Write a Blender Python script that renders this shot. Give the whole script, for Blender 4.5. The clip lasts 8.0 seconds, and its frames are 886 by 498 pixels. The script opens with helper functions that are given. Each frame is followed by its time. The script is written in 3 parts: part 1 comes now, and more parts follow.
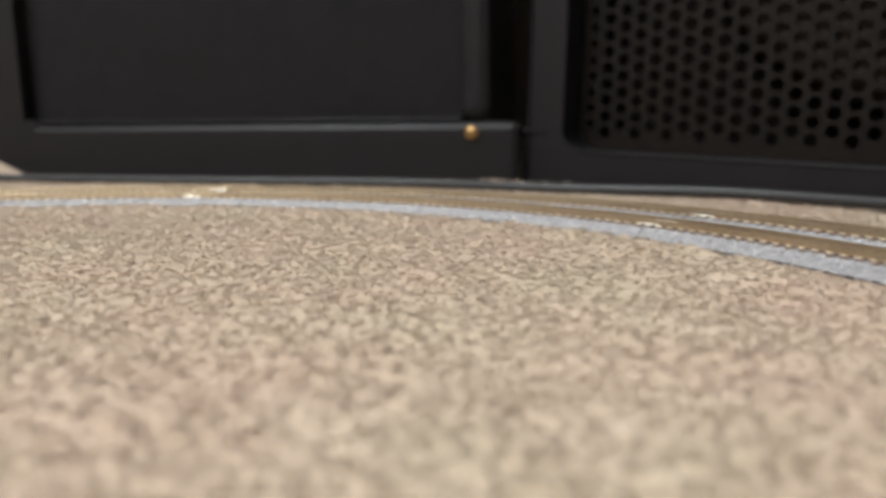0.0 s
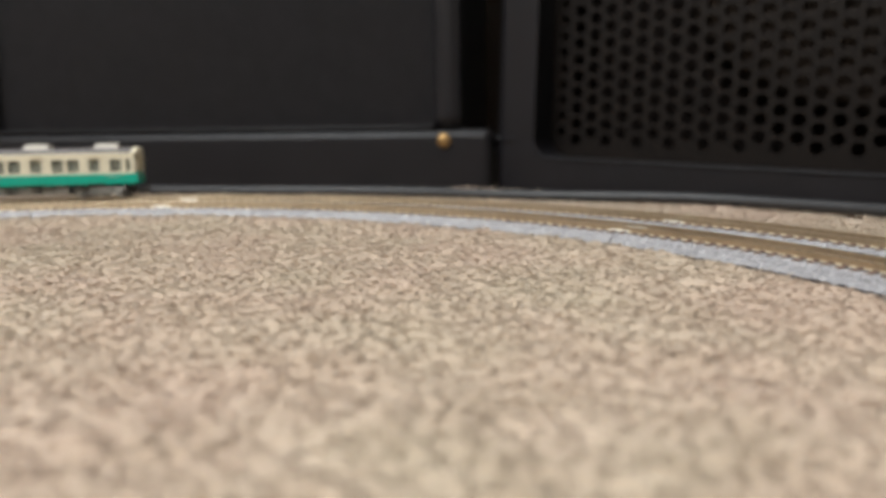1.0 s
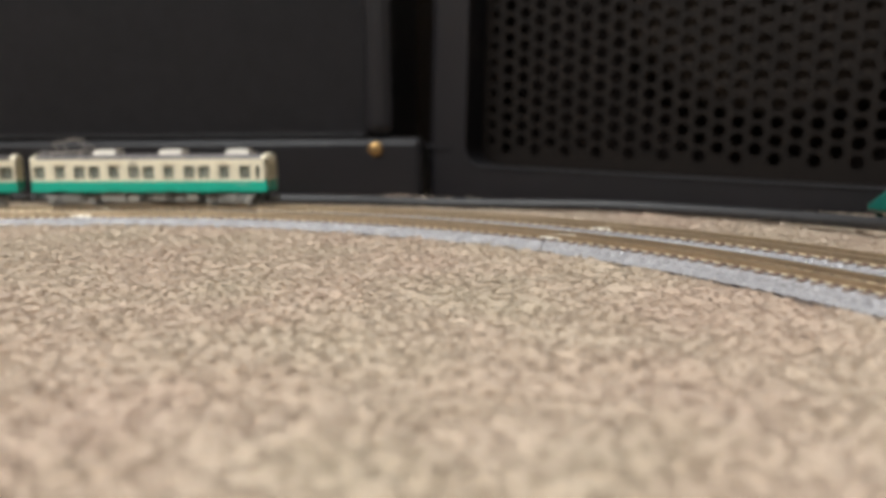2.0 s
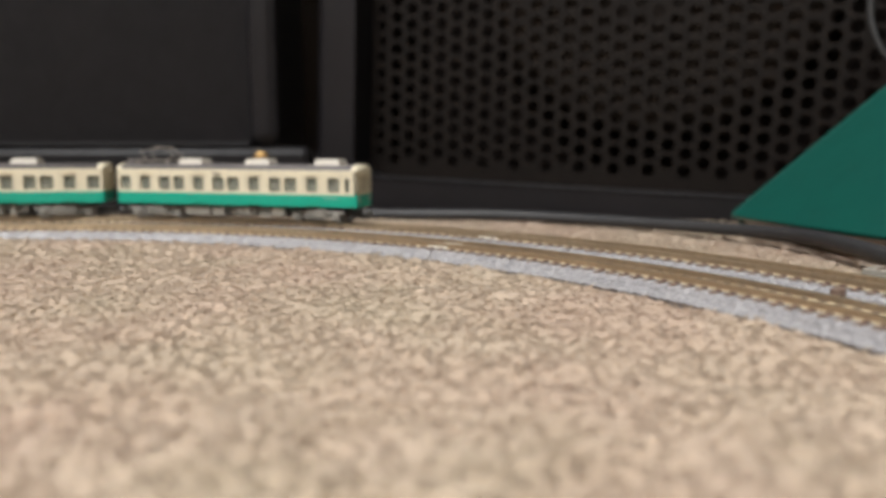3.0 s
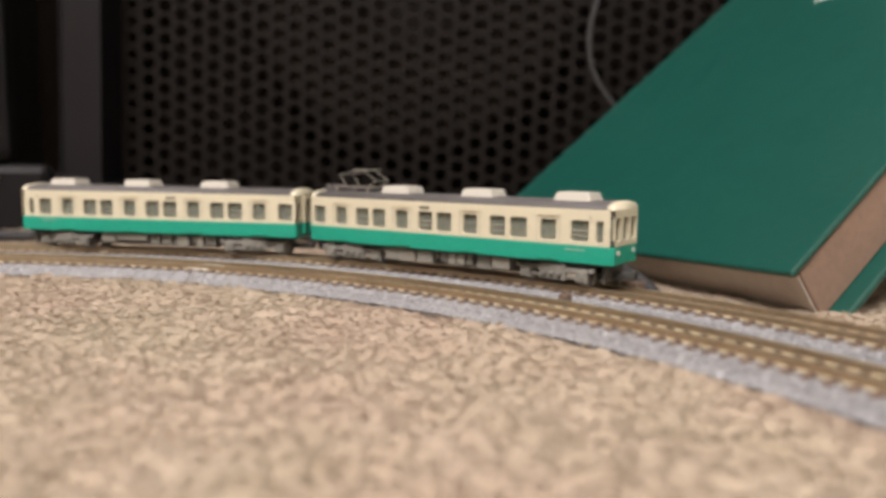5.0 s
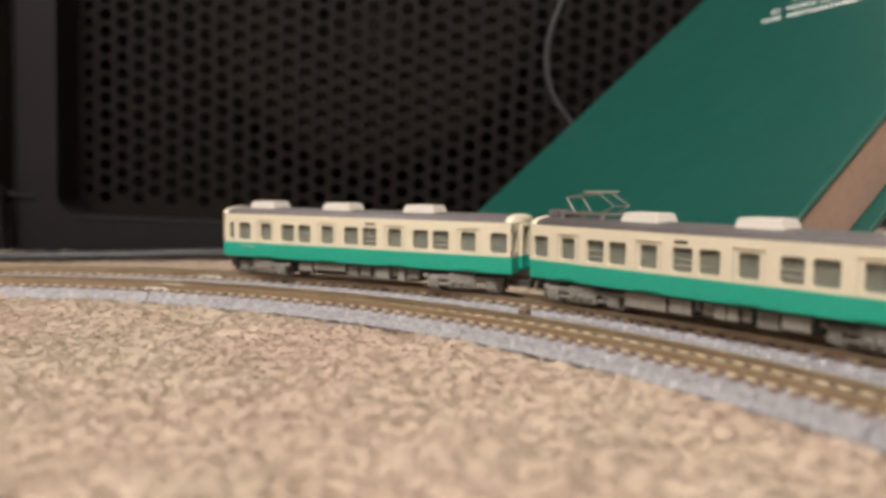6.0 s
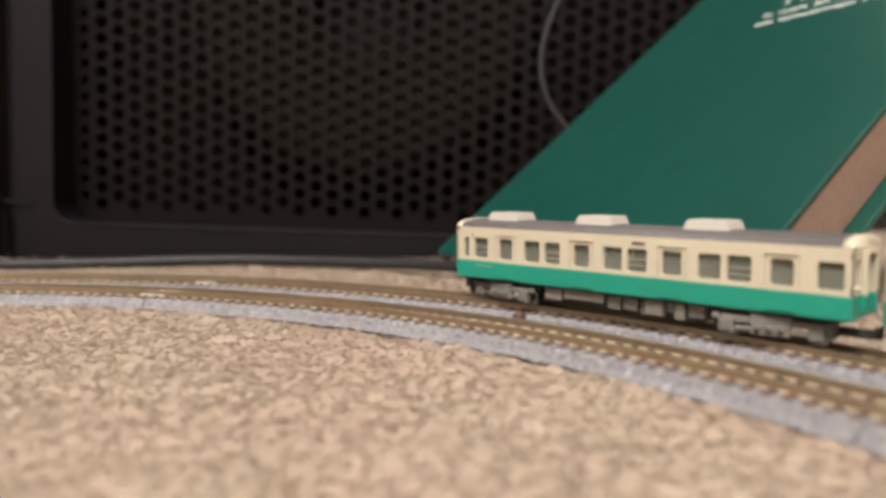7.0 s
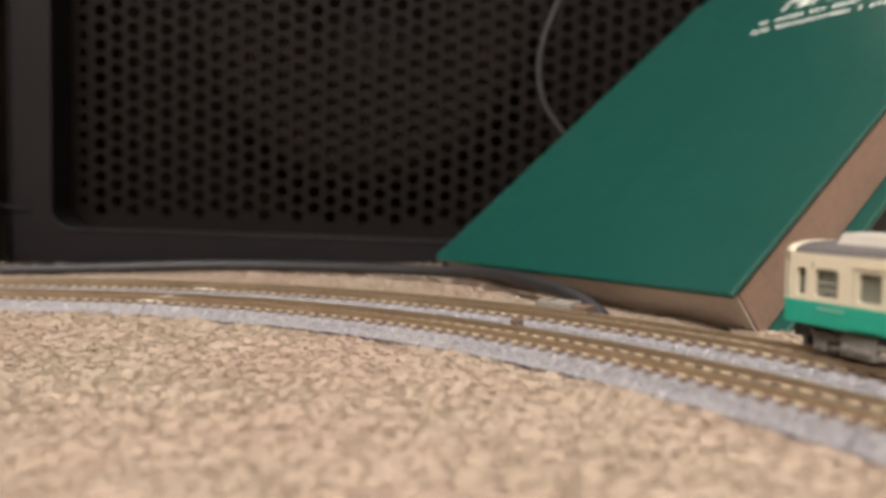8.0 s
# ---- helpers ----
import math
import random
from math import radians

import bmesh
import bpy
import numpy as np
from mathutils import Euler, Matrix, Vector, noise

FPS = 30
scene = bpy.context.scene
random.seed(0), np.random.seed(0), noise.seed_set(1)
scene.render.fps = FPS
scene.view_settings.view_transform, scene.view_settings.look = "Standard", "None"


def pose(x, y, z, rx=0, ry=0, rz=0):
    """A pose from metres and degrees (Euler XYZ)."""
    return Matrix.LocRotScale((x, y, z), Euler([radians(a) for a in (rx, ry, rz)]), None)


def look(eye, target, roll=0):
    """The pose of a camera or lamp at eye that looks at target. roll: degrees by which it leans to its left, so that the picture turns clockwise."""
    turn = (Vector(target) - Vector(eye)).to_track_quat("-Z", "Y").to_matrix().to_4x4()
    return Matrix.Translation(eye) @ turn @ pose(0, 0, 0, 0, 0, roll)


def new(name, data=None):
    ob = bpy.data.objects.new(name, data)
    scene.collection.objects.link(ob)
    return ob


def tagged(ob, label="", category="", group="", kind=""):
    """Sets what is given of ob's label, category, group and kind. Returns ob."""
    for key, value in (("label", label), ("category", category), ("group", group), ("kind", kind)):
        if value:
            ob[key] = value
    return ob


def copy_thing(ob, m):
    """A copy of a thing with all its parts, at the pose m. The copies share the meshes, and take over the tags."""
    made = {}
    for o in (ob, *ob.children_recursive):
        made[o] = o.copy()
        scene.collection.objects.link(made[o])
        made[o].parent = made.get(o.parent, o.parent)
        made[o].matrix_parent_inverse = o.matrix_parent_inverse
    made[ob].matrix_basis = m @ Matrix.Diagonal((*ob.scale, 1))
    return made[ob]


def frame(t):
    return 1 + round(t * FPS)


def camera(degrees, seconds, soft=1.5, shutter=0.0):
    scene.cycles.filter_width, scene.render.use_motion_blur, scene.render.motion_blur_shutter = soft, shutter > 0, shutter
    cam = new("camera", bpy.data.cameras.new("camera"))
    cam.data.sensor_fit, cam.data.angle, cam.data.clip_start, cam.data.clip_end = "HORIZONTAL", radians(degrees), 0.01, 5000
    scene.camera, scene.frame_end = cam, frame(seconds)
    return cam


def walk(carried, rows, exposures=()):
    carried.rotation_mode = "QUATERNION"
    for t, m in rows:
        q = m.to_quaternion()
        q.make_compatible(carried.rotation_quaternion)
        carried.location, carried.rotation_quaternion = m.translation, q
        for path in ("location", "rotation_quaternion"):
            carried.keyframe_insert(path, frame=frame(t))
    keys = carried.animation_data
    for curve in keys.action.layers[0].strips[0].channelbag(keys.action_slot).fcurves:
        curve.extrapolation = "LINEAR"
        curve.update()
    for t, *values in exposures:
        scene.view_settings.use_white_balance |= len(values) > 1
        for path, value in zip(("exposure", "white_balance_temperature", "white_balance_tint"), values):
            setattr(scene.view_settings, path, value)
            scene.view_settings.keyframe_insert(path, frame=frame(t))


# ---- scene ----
cam = camera(60.7, 8.0, soft=3.6)
cam.data.dof.use_dof = True
cam.data.dof.focus_distance = 0.23
cam.data.dof.aperture_fstop = 8.5
# seconds, place of the eye (the centre of the track circle is the origin), yaw, pitch, roll
PATH = [
    (0.0, 0.1711, 0.0269, 0.0419, 35.91, -9.96, 0.51),
    (0.5, 0.1712, 0.0271, 0.0418, 34.79, -9.71, 0.65),
    (1.0, 0.1714, 0.0270, 0.0420, 33.87, -9.40, 0.75),
    (1.2, 0.1714, 0.0270, 0.0420, 33.40, -9.29, 0.70),
    (2.3, 0.1713, 0.0275, 0.0422, 26.45, -8.72, 0.25),
    (2.5, 0.1713, 0.0275, 0.0422, 24.87, -8.63, 0.15),
    (3.0, 0.1722, 0.0273, 0.0421, 20.50, -8.11, -0.03),
    (3.5, 0.1731, 0.0257, 0.0422, 16.24, -7.64, -0.29),
    (4.0, 0.1744, 0.0239, 0.0422, 11.82, -7.46, -0.47),
    (4.5, 0.1753, 0.0228, 0.0425, 7.58, -7.19, -0.82),
    (4.7, 0.1756, 0.0222, 0.0425, 5.45, -6.98, -0.80),
    (5.8, 0.1768, 0.0193, 0.0427, 0.60, -5.36, -0.42),
    (6.0, 0.1770, 0.0189, 0.0427, 0.28, -5.24, -0.37),
    (6.5, 0.1776, 0.0184, 0.0429, 0.10, -5.06, -0.15),
    (7.0, 0.1778, 0.0178, 0.0432, 0.06, -4.95, -0.02),
    (7.5, 0.1777, 0.0176, 0.0433, -0.05, -4.72, -0.14),
    (8.0, 0.1778, 0.0167, 0.0437, -0.10, -4.57, -0.08),
]
walk(cam, [(t, pose(x, y, z, 90 + pitch, roll, yaw)) for t, x, y, z, yaw, pitch, roll in PATH],
     exposures=[(0.0, 0.0, 5900, 2), (3.0, 0.0, 6100, 5), (5.0, 0.0, 6450, 9), (8.0, 0.0, 6600, 11)])

# ---- light: an evening room, one ceiling lamp and a dim grey surround ----
world = bpy.data.worlds.new("world")
scene.world = world
world.use_nodes = True
world.node_tree.nodes["Background"].inputs[0].default_value = (1.0, 0.86, 0.70, 1)
world.node_tree.nodes["Background"].inputs[1].default_value = 0.05


def area_lamp(name, place, target, size, power, colour):
    data = bpy.data.lights.new(name, "AREA")
    data.shape, data.size, data.energy, data.color = "DISK", size, power, colour
    ob = new(name, data)
    ob.matrix_world = look(place, target)
    return ob


area_lamp("ceiling_lamp_light", (-0.15, -0.95, 2.28), (0.1, 0.2, 0), 1.3, 152, (1.0, 0.955, 0.94))


# ---- materials ----
def material(name, rough=0.5, metal=0.0, spec=0.5):
    m = bpy.data.materials.new(name)
    m.use_nodes = True
    b = m.node_tree.nodes["Principled BSDF"]
    b.inputs["Roughness"].default_value = rough
    b.inputs["Metallic"].default_value = metal
    b.inputs["Specular IOR Level"].default_value = spec
    return m, m.node_tree, b


def ramp(nt, fac, stops):
    r = nt.nodes.new("ShaderNodeValToRGB")
    els = r.color_ramp.elements
    while len(els) < len(stops):
        els.new(0.5)
    for e, (p, c) in zip(els, stops):
        e.position, e.color = p, (*c, 1)
    nt.links.new(fac, r.inputs[0])
    return r.outputs[0]


def noise_tex(nt, scale, detail=4.0, rough=0.6):
    co = nt.nodes.new("ShaderNodeTexCoord")
    n = nt.nodes.new("ShaderNodeTexNoise")
    n.inputs["Scale"].default_value, n.inputs["Detail"].default_value, n.inputs["Roughness"].default_value = scale, detail, rough
    nt.links.new(co.outputs["Object"], n.inputs["Vector"])
    return n.outputs["Fac"]


def bump(nt, b, height, strength, distance):
    n = nt.nodes.new("ShaderNodeBump")
    n.inputs["Strength"].default_value, n.inputs["Distance"].default_value = strength, distance
    nt.links.new(height, n.inputs["Height"])
    nt.links.new(n.outputs[0], b.inputs["Normal"])


def mixed(nt, a, c, fac=0.5, blend="MULTIPLY"):
    x = nt.nodes.new("ShaderNodeMix")
    x.data_type, x.blend_type = "RGBA", blend
    x.inputs["Factor"].default_value = fac
    nt.links.new(a, x.inputs[6])
    nt.links.new(c, x.inputs[7])
    return x.outputs[2]


def plain(name, colour, rough=0.5, metal=0.0, vary=0.12, scale=300, relief=0.0, spec=0.5):
    """A surface of one colour with grain at two scales and faint uneven gloss."""
    m, nt, b = material(name, rough, metal, spec)
    lo = tuple(c * (1 - vary) for c in colour)
    hi = tuple(min(1, c * (1 + vary)) for c in colour)
    fine = ramp(nt, noise_tex(nt, scale), [(0.3, lo), (0.7, hi)])
    broad = ramp(nt, noise_tex(nt, scale / 12, 2), [(0.3, (1 - vary,) * 3), (0.7, (1, 1, 1))])
    nt.links.new(mixed(nt, fine, broad, 1.0), b.inputs["Base Color"])
    r = nt.nodes.new("ShaderNodeMapRange")
    r.inputs["To Min"].default_value, r.inputs["To Max"].default_value = max(0.03, rough - 0.08), min(1, rough + 0.08)
    nt.links.new(noise_tex(nt, scale / 5, 3), r.inputs["Value"])
    nt.links.new(r.outputs[0], b.inputs["Roughness"])
    if relief:
        bump(nt, b, noise_tex(nt, scale * 1.5), relief, 0.0004)
    return m


def fibre_material():
    m, nt, b = material("carpet_fibre", 0.42, 0.0, 0.55)
    geo = nt.nodes.new("ShaderNodeNewGeometry")
    per = ramp(nt, geo.outputs["Random Per Island"], [(0.0, (0.56, 0.472, 0.388)), (0.5, (0.63, 0.535, 0.445)), (0.85, (0.68, 0.58, 0.487)), (1.0, (0.80, 0.71, 0.62))])
    broad = ramp(nt, noise_tex(nt, 55, 3), [(0.32, (0.88, 0.86, 0.83)), (0.66, (1, 1, 1))])
    tint = ramp(nt, noise_tex(nt, 16, 2), [(0.34, (1.0, 0.955, 0.94)), (0.66, (0.965, 0.985, 0.94))])
    colour = mixed(nt, mixed(nt, per, broad, 1.0), tint, 1.0)
    nt.links.new(colour, b.inputs["Base Color"])
    thin = nt.nodes.new("ShaderNodeBsdfTranslucent")
    nt.links.new(colour, thin.inputs["Color"])
    both = nt.nodes.new("ShaderNodeMixShader")
    both.inputs[0].default_value = 0.52
    nt.links.new(b.outputs[0], both.inputs[1])
    nt.links.new(thin.outputs[0], both.inputs[2])
    nt.links.new(both.outputs[0], nt.nodes["Material Output"].inputs["Surface"])
    return m


def carpet_material():
    m, nt, b = material("carpet_ground", 0.9, 0.0, 0.15)
    fine = ramp(nt, noise_tex(nt, 420, 5, 0.7), [(0.3, (0.365, 0.293, 0.233)), (0.7, (0.440, 0.357, 0.287))])
    broad = ramp(nt, noise_tex(nt, 55, 3), [(0.32, (0.88, 0.86, 0.83)), (0.66, (1, 1, 1))])
    tint = ramp(nt, noise_tex(nt, 16, 2), [(0.34, (1.0, 0.955, 0.94)), (0.66, (0.965, 0.985, 0.94))])
    nt.links.new(mixed(nt, mixed(nt, fine, broad, 1.0), tint, 1.0), b.inputs["Base Color"])
    bump(nt, b, noise_tex(nt, 900, 5, 0.7), 0.25, 0.0006)
    b.inputs["Sheen Weight"].default_value = 0.15
    return m


def ballast_material():
    m, nt, b = material("ballast_plastic", 0.30, 0.0, 0.5)
    co = nt.nodes.new("ShaderNodeTexCoord")
    v = nt.nodes.new("ShaderNodeTexVoronoi")
    v.inputs["Scale"].default_value = 1100
    nt.links.new(co.outputs["Object"], v.inputs["Vector"])
    grain = ramp(nt, v.outputs["Color"], [(0.1, (0.195, 0.19, 0.202)), (0.5, (0.24, 0.234, 0.246)), (0.9, (0.305, 0.298, 0.31))])
    specks = ramp(nt, noise_tex(nt, 900, 2), [(0.28, (0.25, 0.25, 0.25)), (0.38, (1, 1, 1))])
    nt.links.new(mixed(nt, grain, specks, 0.8), b.inputs["Base Color"])
    bump(nt, b, v.outputs["Distance"], 0.6, 0.0004)
    return m


def glass_material():
    m, nt, b = material("window_plastic", 0.22, 0.0, 0.5)
    b.inputs["Base Color"].default_value = (0.50, 0.52, 0.44, 1)
    b.inputs["Transmission Weight"].default_value = 0.72
    b.inputs["IOR"].default_value = 1.2
    return m


M_FIBRE, M_CARPET, M_BALLAST, M_GLASS = fibre_material(), carpet_material(), ballast_material(), glass_material()
M_TIE = plain("tie_brown_plastic", (0.17, 0.115, 0.088), 0.55, 0, 0.25, 900)
M_RAIL = plain("rail_nickel_silver", (0.60, 0.495, 0.355), 0.40, 1.0, 0.12, 500)
# same rail metal made paler, with the foot's reflected light in the colour
M_FOOT_SHEEN = plain("rail_foot_sheen_metal", (0.82, 0.72, 0.52), 0.55, 0.5, 0.06, 500)
M_JOINER = plain("joiner_bright_metal", (0.74, 0.71, 0.64), 0.5, 1.0, 0.06, 500)
M_CREAM = plain("cream_paint", (0.65, 0.59, 0.445), 0.38, 0, 0.03, 700)
M_GREEN = plain("green_paint", (0.014, 0.325, 0.225), 0.35, 0, 0.05, 700)
M_ROOF = plain("roof_grey_plastic", (0.115, 0.105, 0.105), 0.6, 0, 0.12, 900)
M_AC = plain("unit_pale_grey", (0.54, 0.51, 0.455), 0.5, 0, 0.05, 900)
M_UNDER = plain("underframe_grey_plastic", (0.23, 0.215, 0.19), 0.6, 0, 0.2, 900)
M_DARK = plain("underframe_dark", (0.06, 0.057, 0.052), 0.6, 0, 0.2, 900)
M_PANTO = plain("pantograph_metal", (0.42, 0.40, 0.38), 0.3, 0.8, 0.1, 900)
M_INSIDE = plain("interior_plastic", (0.36, 0.36, 0.31), 0.6, 0, 0.1, 700)
M_PLATE = plain("plate_pale_green", (0.20, 0.42, 0.33), 0.4, 0, 0.05, 700)
M_SASH = plain("sash_grey", (0.38, 0.37, 0.32), 0.45, 0.2, 0.08, 700)
M_BOX = plain("cabinet_black_vinyl", (0.006, 0.0053, 0.0058), 0.6, 0, 0.25, 420, 0.35)
M_PANEL = plain("front_cloth_black", (0.0088, 0.0076, 0.0084), 0.85, 0, 0.3, 800, 0.5, 0.2)
M_EDGE = plain("moulding_black_plastic", (0.0078, 0.0069, 0.0084), 0.5, 0, 0.2, 500, 0.25, 0.25)
M_GRILLE = plain("grille_black_metal", (0.0066, 0.0044, 0.0034), 0.6, 0.0, 0.2, 500, 0.2, 0.14)
M_CAVITY = plain("cavity_black", (0.010, 0.007, 0.006), 0.9, 0, 0.2, 300, 0, 0.1)
M_CONE = plain("cone_black_paper", (0.021, 0.0155, 0.0125), 0.75, 0, 0.2, 300, 0.3, 0.15)
M_BRASS = plain("screw_brass", (0.42, 0.26, 0.10), 0.45, 0.9, 0.15, 800)
M_CABLE = plain("cable_black_rubber", (0.024, 0.024, 0.026), 0.55, 0, 0.2, 500)
M_CABLEG = plain("cable_grey_rubber", (0.036, 0.036, 0.038), 0.4, 0, 0.15, 500)
M_COVER = plain("book_green_cover", (0.005, 0.062, 0.048), 0.36, 0, 0.06, 260, 0.06)
M_PAGES = plain("page_block_tan", (0.255, 0.170, 0.126), 0.8, 0, 0.1, 400, 0.1)
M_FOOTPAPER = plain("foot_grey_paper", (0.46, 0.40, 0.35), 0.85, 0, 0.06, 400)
M_INK = plain("white_print", (0.75, 0.76, 0.72), 0.5, 0, 0.05, 400)
M_CONNECT = plain("connector_grey_plastic", (0.27, 0.25, 0.215), 0.5, 0, 0.12, 600)
M_WALL = plain("wall_paint_beige", (0.66, 0.62, 0.56), 0.85, 0, 0.06, 30)
# near-black colour standing in for the shade behind the loudspeakers
M_GAPDARK = plain("gap_backing_dark_brown", (0.018, 0.014, 0.011), 0.9, 0, 0.2, 30)
M_WESTWALL = plain("wall_reddish_brown", (0.22, 0.14, 0.115), 0.8, 0, 0.12, 30)
M_CEIL = plain("ceiling_white", (0.75, 0.73, 0.69), 0.9, 0, 0.04, 30)
M_LAMP = material("lamp_glow")[0]
M_LAMP.node_tree.nodes["Principled BSDF"].inputs["Emission Color"].default_value = (1, 0.85, 0.66, 1)
M_LAMP.node_tree.nodes["Principled BSDF"].inputs["Emission Strength"].default_value = 4.0


# ---- building helpers ----
def link_mesh(name, bm, mat, parent=None, label="", smooth=False):
    bmesh.ops.recalc_face_normals(bm, faces=bm.faces)
    me = bpy.data.meshes.new(name)
    bm.to_mesh(me)
    bm.free()
    return link_data(name, me, mat, parent, label, smooth)


def link_data(name, me, mat, parent=None, label="", smooth=False):
    if mat and not me.materials:
        me.materials.append(mat)
    if smooth:
        me.shade_smooth()
    ob = new(name, me)
    if parent:
        ob.parent = parent
    if label:
        tagged(ob, label)
    return ob


def part(name, bm, mat, parent, label="", smooth=False):
    return link_mesh(name, bm, mat, parent, label, smooth)


def box(bm, x0, x1, y0, y1, z0, z1, bevel=0.0):
    made = bmesh.ops.create_cube(bm, size=1.0, matrix=Matrix.Translation(((x0 + x1) / 2, (y0 + y1) / 2, (z0 + z1) / 2)) @ Matrix.Diagonal((abs(x1 - x0), abs(y1 - y0), abs(z1 - z0), 1)))
    if bevel:
        edges = list({e for v in made["verts"] for e in v.link_edges})
        bmesh.ops.bevel(bm, geom=edges, offset=bevel, segments=2, affect="EDGES", profile=0.5)
    return bm


def boxes(*rows, bevel=0.0):
    bm = bmesh.new()
    for r in rows:
        box(bm, *r, bevel=bevel)
    return bm


def rod(bm, a, b, r, n=6):
    a, b = Vector(a), Vector(b)
    q = (b - a).to_track_quat("Z", "Y").to_matrix().to_4x4()
    bmesh.ops.create_cone(bm, cap_ends=True, segments=n, radius1=r, radius2=r, depth=(b - a).length, matrix=Matrix.Translation((a + b) / 2) @ q)
    return bm


def wheel_shape(bm, place, r, w, axis="Y", n=16):
    turn = pose(0, 0, 0, 90, 0, 0) if axis == "Y" else pose(0, 0, 0)
    bmesh.ops.create_cone(bm, cap_ends=True, segments=n, radius1=r, radius2=r, depth=w, matrix=Matrix.Translation(place) @ turn)
    return bm


def sweep(points, profile, closed=True):
    """A bmesh that carries a profile (side, up) along points in the plan; points are (x, y, z, side_x, side_y)."""
    bm = bmesh.new()
    rings = [[bm.verts.new((x + s * sx, y + s * sy, z + u)) for s, u in profile] for x, y, z, sx, sy in points]
    n = len(profile)
    for a, b in zip(rings, rings[1:]):
        for i in range(n if closed else n - 1):
            bm.faces.new((a[i], a[(i + 1) % n], b[(i + 1) % n], b[i]))
    if closed:
        bm.faces.new(rings[0])
        bm.faces.new(rings[-1][::-1])
    return bm


def tube(name, points, r, mat, parent=None, label="", res=6):
    cu = bpy.data.curves.new(name, "CURVE")
    cu.dimensions, cu.bevel_depth, cu.bevel_resolution, cu.resolution_u = "3D", r, 3, res
    sp = cu.splines.new("BEZIER")
    sp.bezier_points.add(len(points) - 1)
    for p, co in zip(sp.bezier_points, points):
        p.co = co
        p.handle_left_type = p.handle_right_type = "AUTO"
    ob = new(name, cu)
    me = bpy.data.meshes.new_from_object(ob.evaluated_get(bpy.context.evaluated_depsgraph_get()))
    bpy.data.objects.remove(ob)
    return link_data(name, me, mat, parent, label, True)


def rounded_hole(x0, x1, z0, z1, r, n=4):
    pts = []
    for cx, cz, a0 in ((x1 - r, z1 - r, 0), (x0 + r, z1 - r, 90), (x0 + r, z0 + r, 180), (x1 - r, z0 + r, 270)):
        for i in range(n):
            a = radians(a0 + 90 * i / (n - 1))
            pts.append((cx + r * math.cos(a), cz + r * math.sin(a)))
    return pts


def round_hole(cx, cz, r, n=12):
    return [(cx + r * math.cos(2 * math.pi * (i + 0.5) / n), cz + r * math.sin(2 * math.pi * (i + 0.5) / n)) for i in range(n)]


def holed_cells(cells, depth, put):
    """Mesh of plate cells (x0, x1, z0, z1, hole or None) with thickness; put(x, z, d) places a point d behind the face."""
    verts, faces = [], []
    for x0, x1, z0, z1, hole in cells:
        base = len(verts)
        if hole is None:
            verts += [put(x, z, 0) for x, z in ((x0, z0), (x1, z0), (x1, z1), (x0, z1))]
            verts += [put(x, z, depth) for x, z in ((x0, z0), (x1, z0), (x1, z1), (x0, z1))]
            faces += [tuple(base + i for i in f) for f in ((0, 1, 2, 3), (7, 6, 5, 4), (0, 4, 5, 1), (2, 6, 7, 3), (1, 5, 6, 2), (3, 7, 4, 0))]
            continue
        cx, cz = sum(p[0] for p in hole) / len(hole), sum(p[1] for p in hole) / len(hole)
        n = len(hole)
        rim = []
        for x, z in hole:
            dx, dz = x - cx, z - cz
            k = min(((x1 - cx) / dx if dx > 1e-9 else (x0 - cx) / dx if dx < -1e-9 else 1e9), ((z1 - cz) / dz if dz > 1e-9 else (z0 - cz) / dz if dz < -1e-9 else 1e9))
            rim.append((cx + k * dx, cz + k * dz))
        # the corners of the cell take the place of the rim points nearest to them
        for px, pz in ((x0, z0), (x1, z0), (x1, z1), (x0, z1)):
            i = min(range(n), key=lambda j: (rim[j][0] - px) ** 2 + (rim[j][1] - pz) ** 2)
            rim[i] = (px, pz)
        verts += [put(x, z, 0) for x, z in rim] + [put(x, z, 0) for x, z in hole] + [put(x, z, depth) for x, z in hole]
        for i in range(n):
            j = (i + 1) % n
            faces += [(base + i, base + j, base + n + j, base + n + i), (base + n + i, base + n + j, base + 2 * n + j, base + 2 * n + i)]
    me = bpy.data.meshes.new("plate")
    me.from_pydata([tuple(v) for v in verts], [], faces)
    me.update()
    bm = bmesh.new()
    bm.from_mesh(me)
    bmesh.ops.remove_doubles(bm, verts=bm.verts, dist=1e-6)
    bmesh.ops.recalc_face_normals(bm, faces=bm.faces)
    bm.to_mesh(me)
    bm.free()
    return me


def empty(name, m, label, category, group="", kind=""):
    ob = new(name)
    ob.empty_display_size = 0.02
    ob.matrix_basis = m
    return tagged(ob, label, category, group, kind)


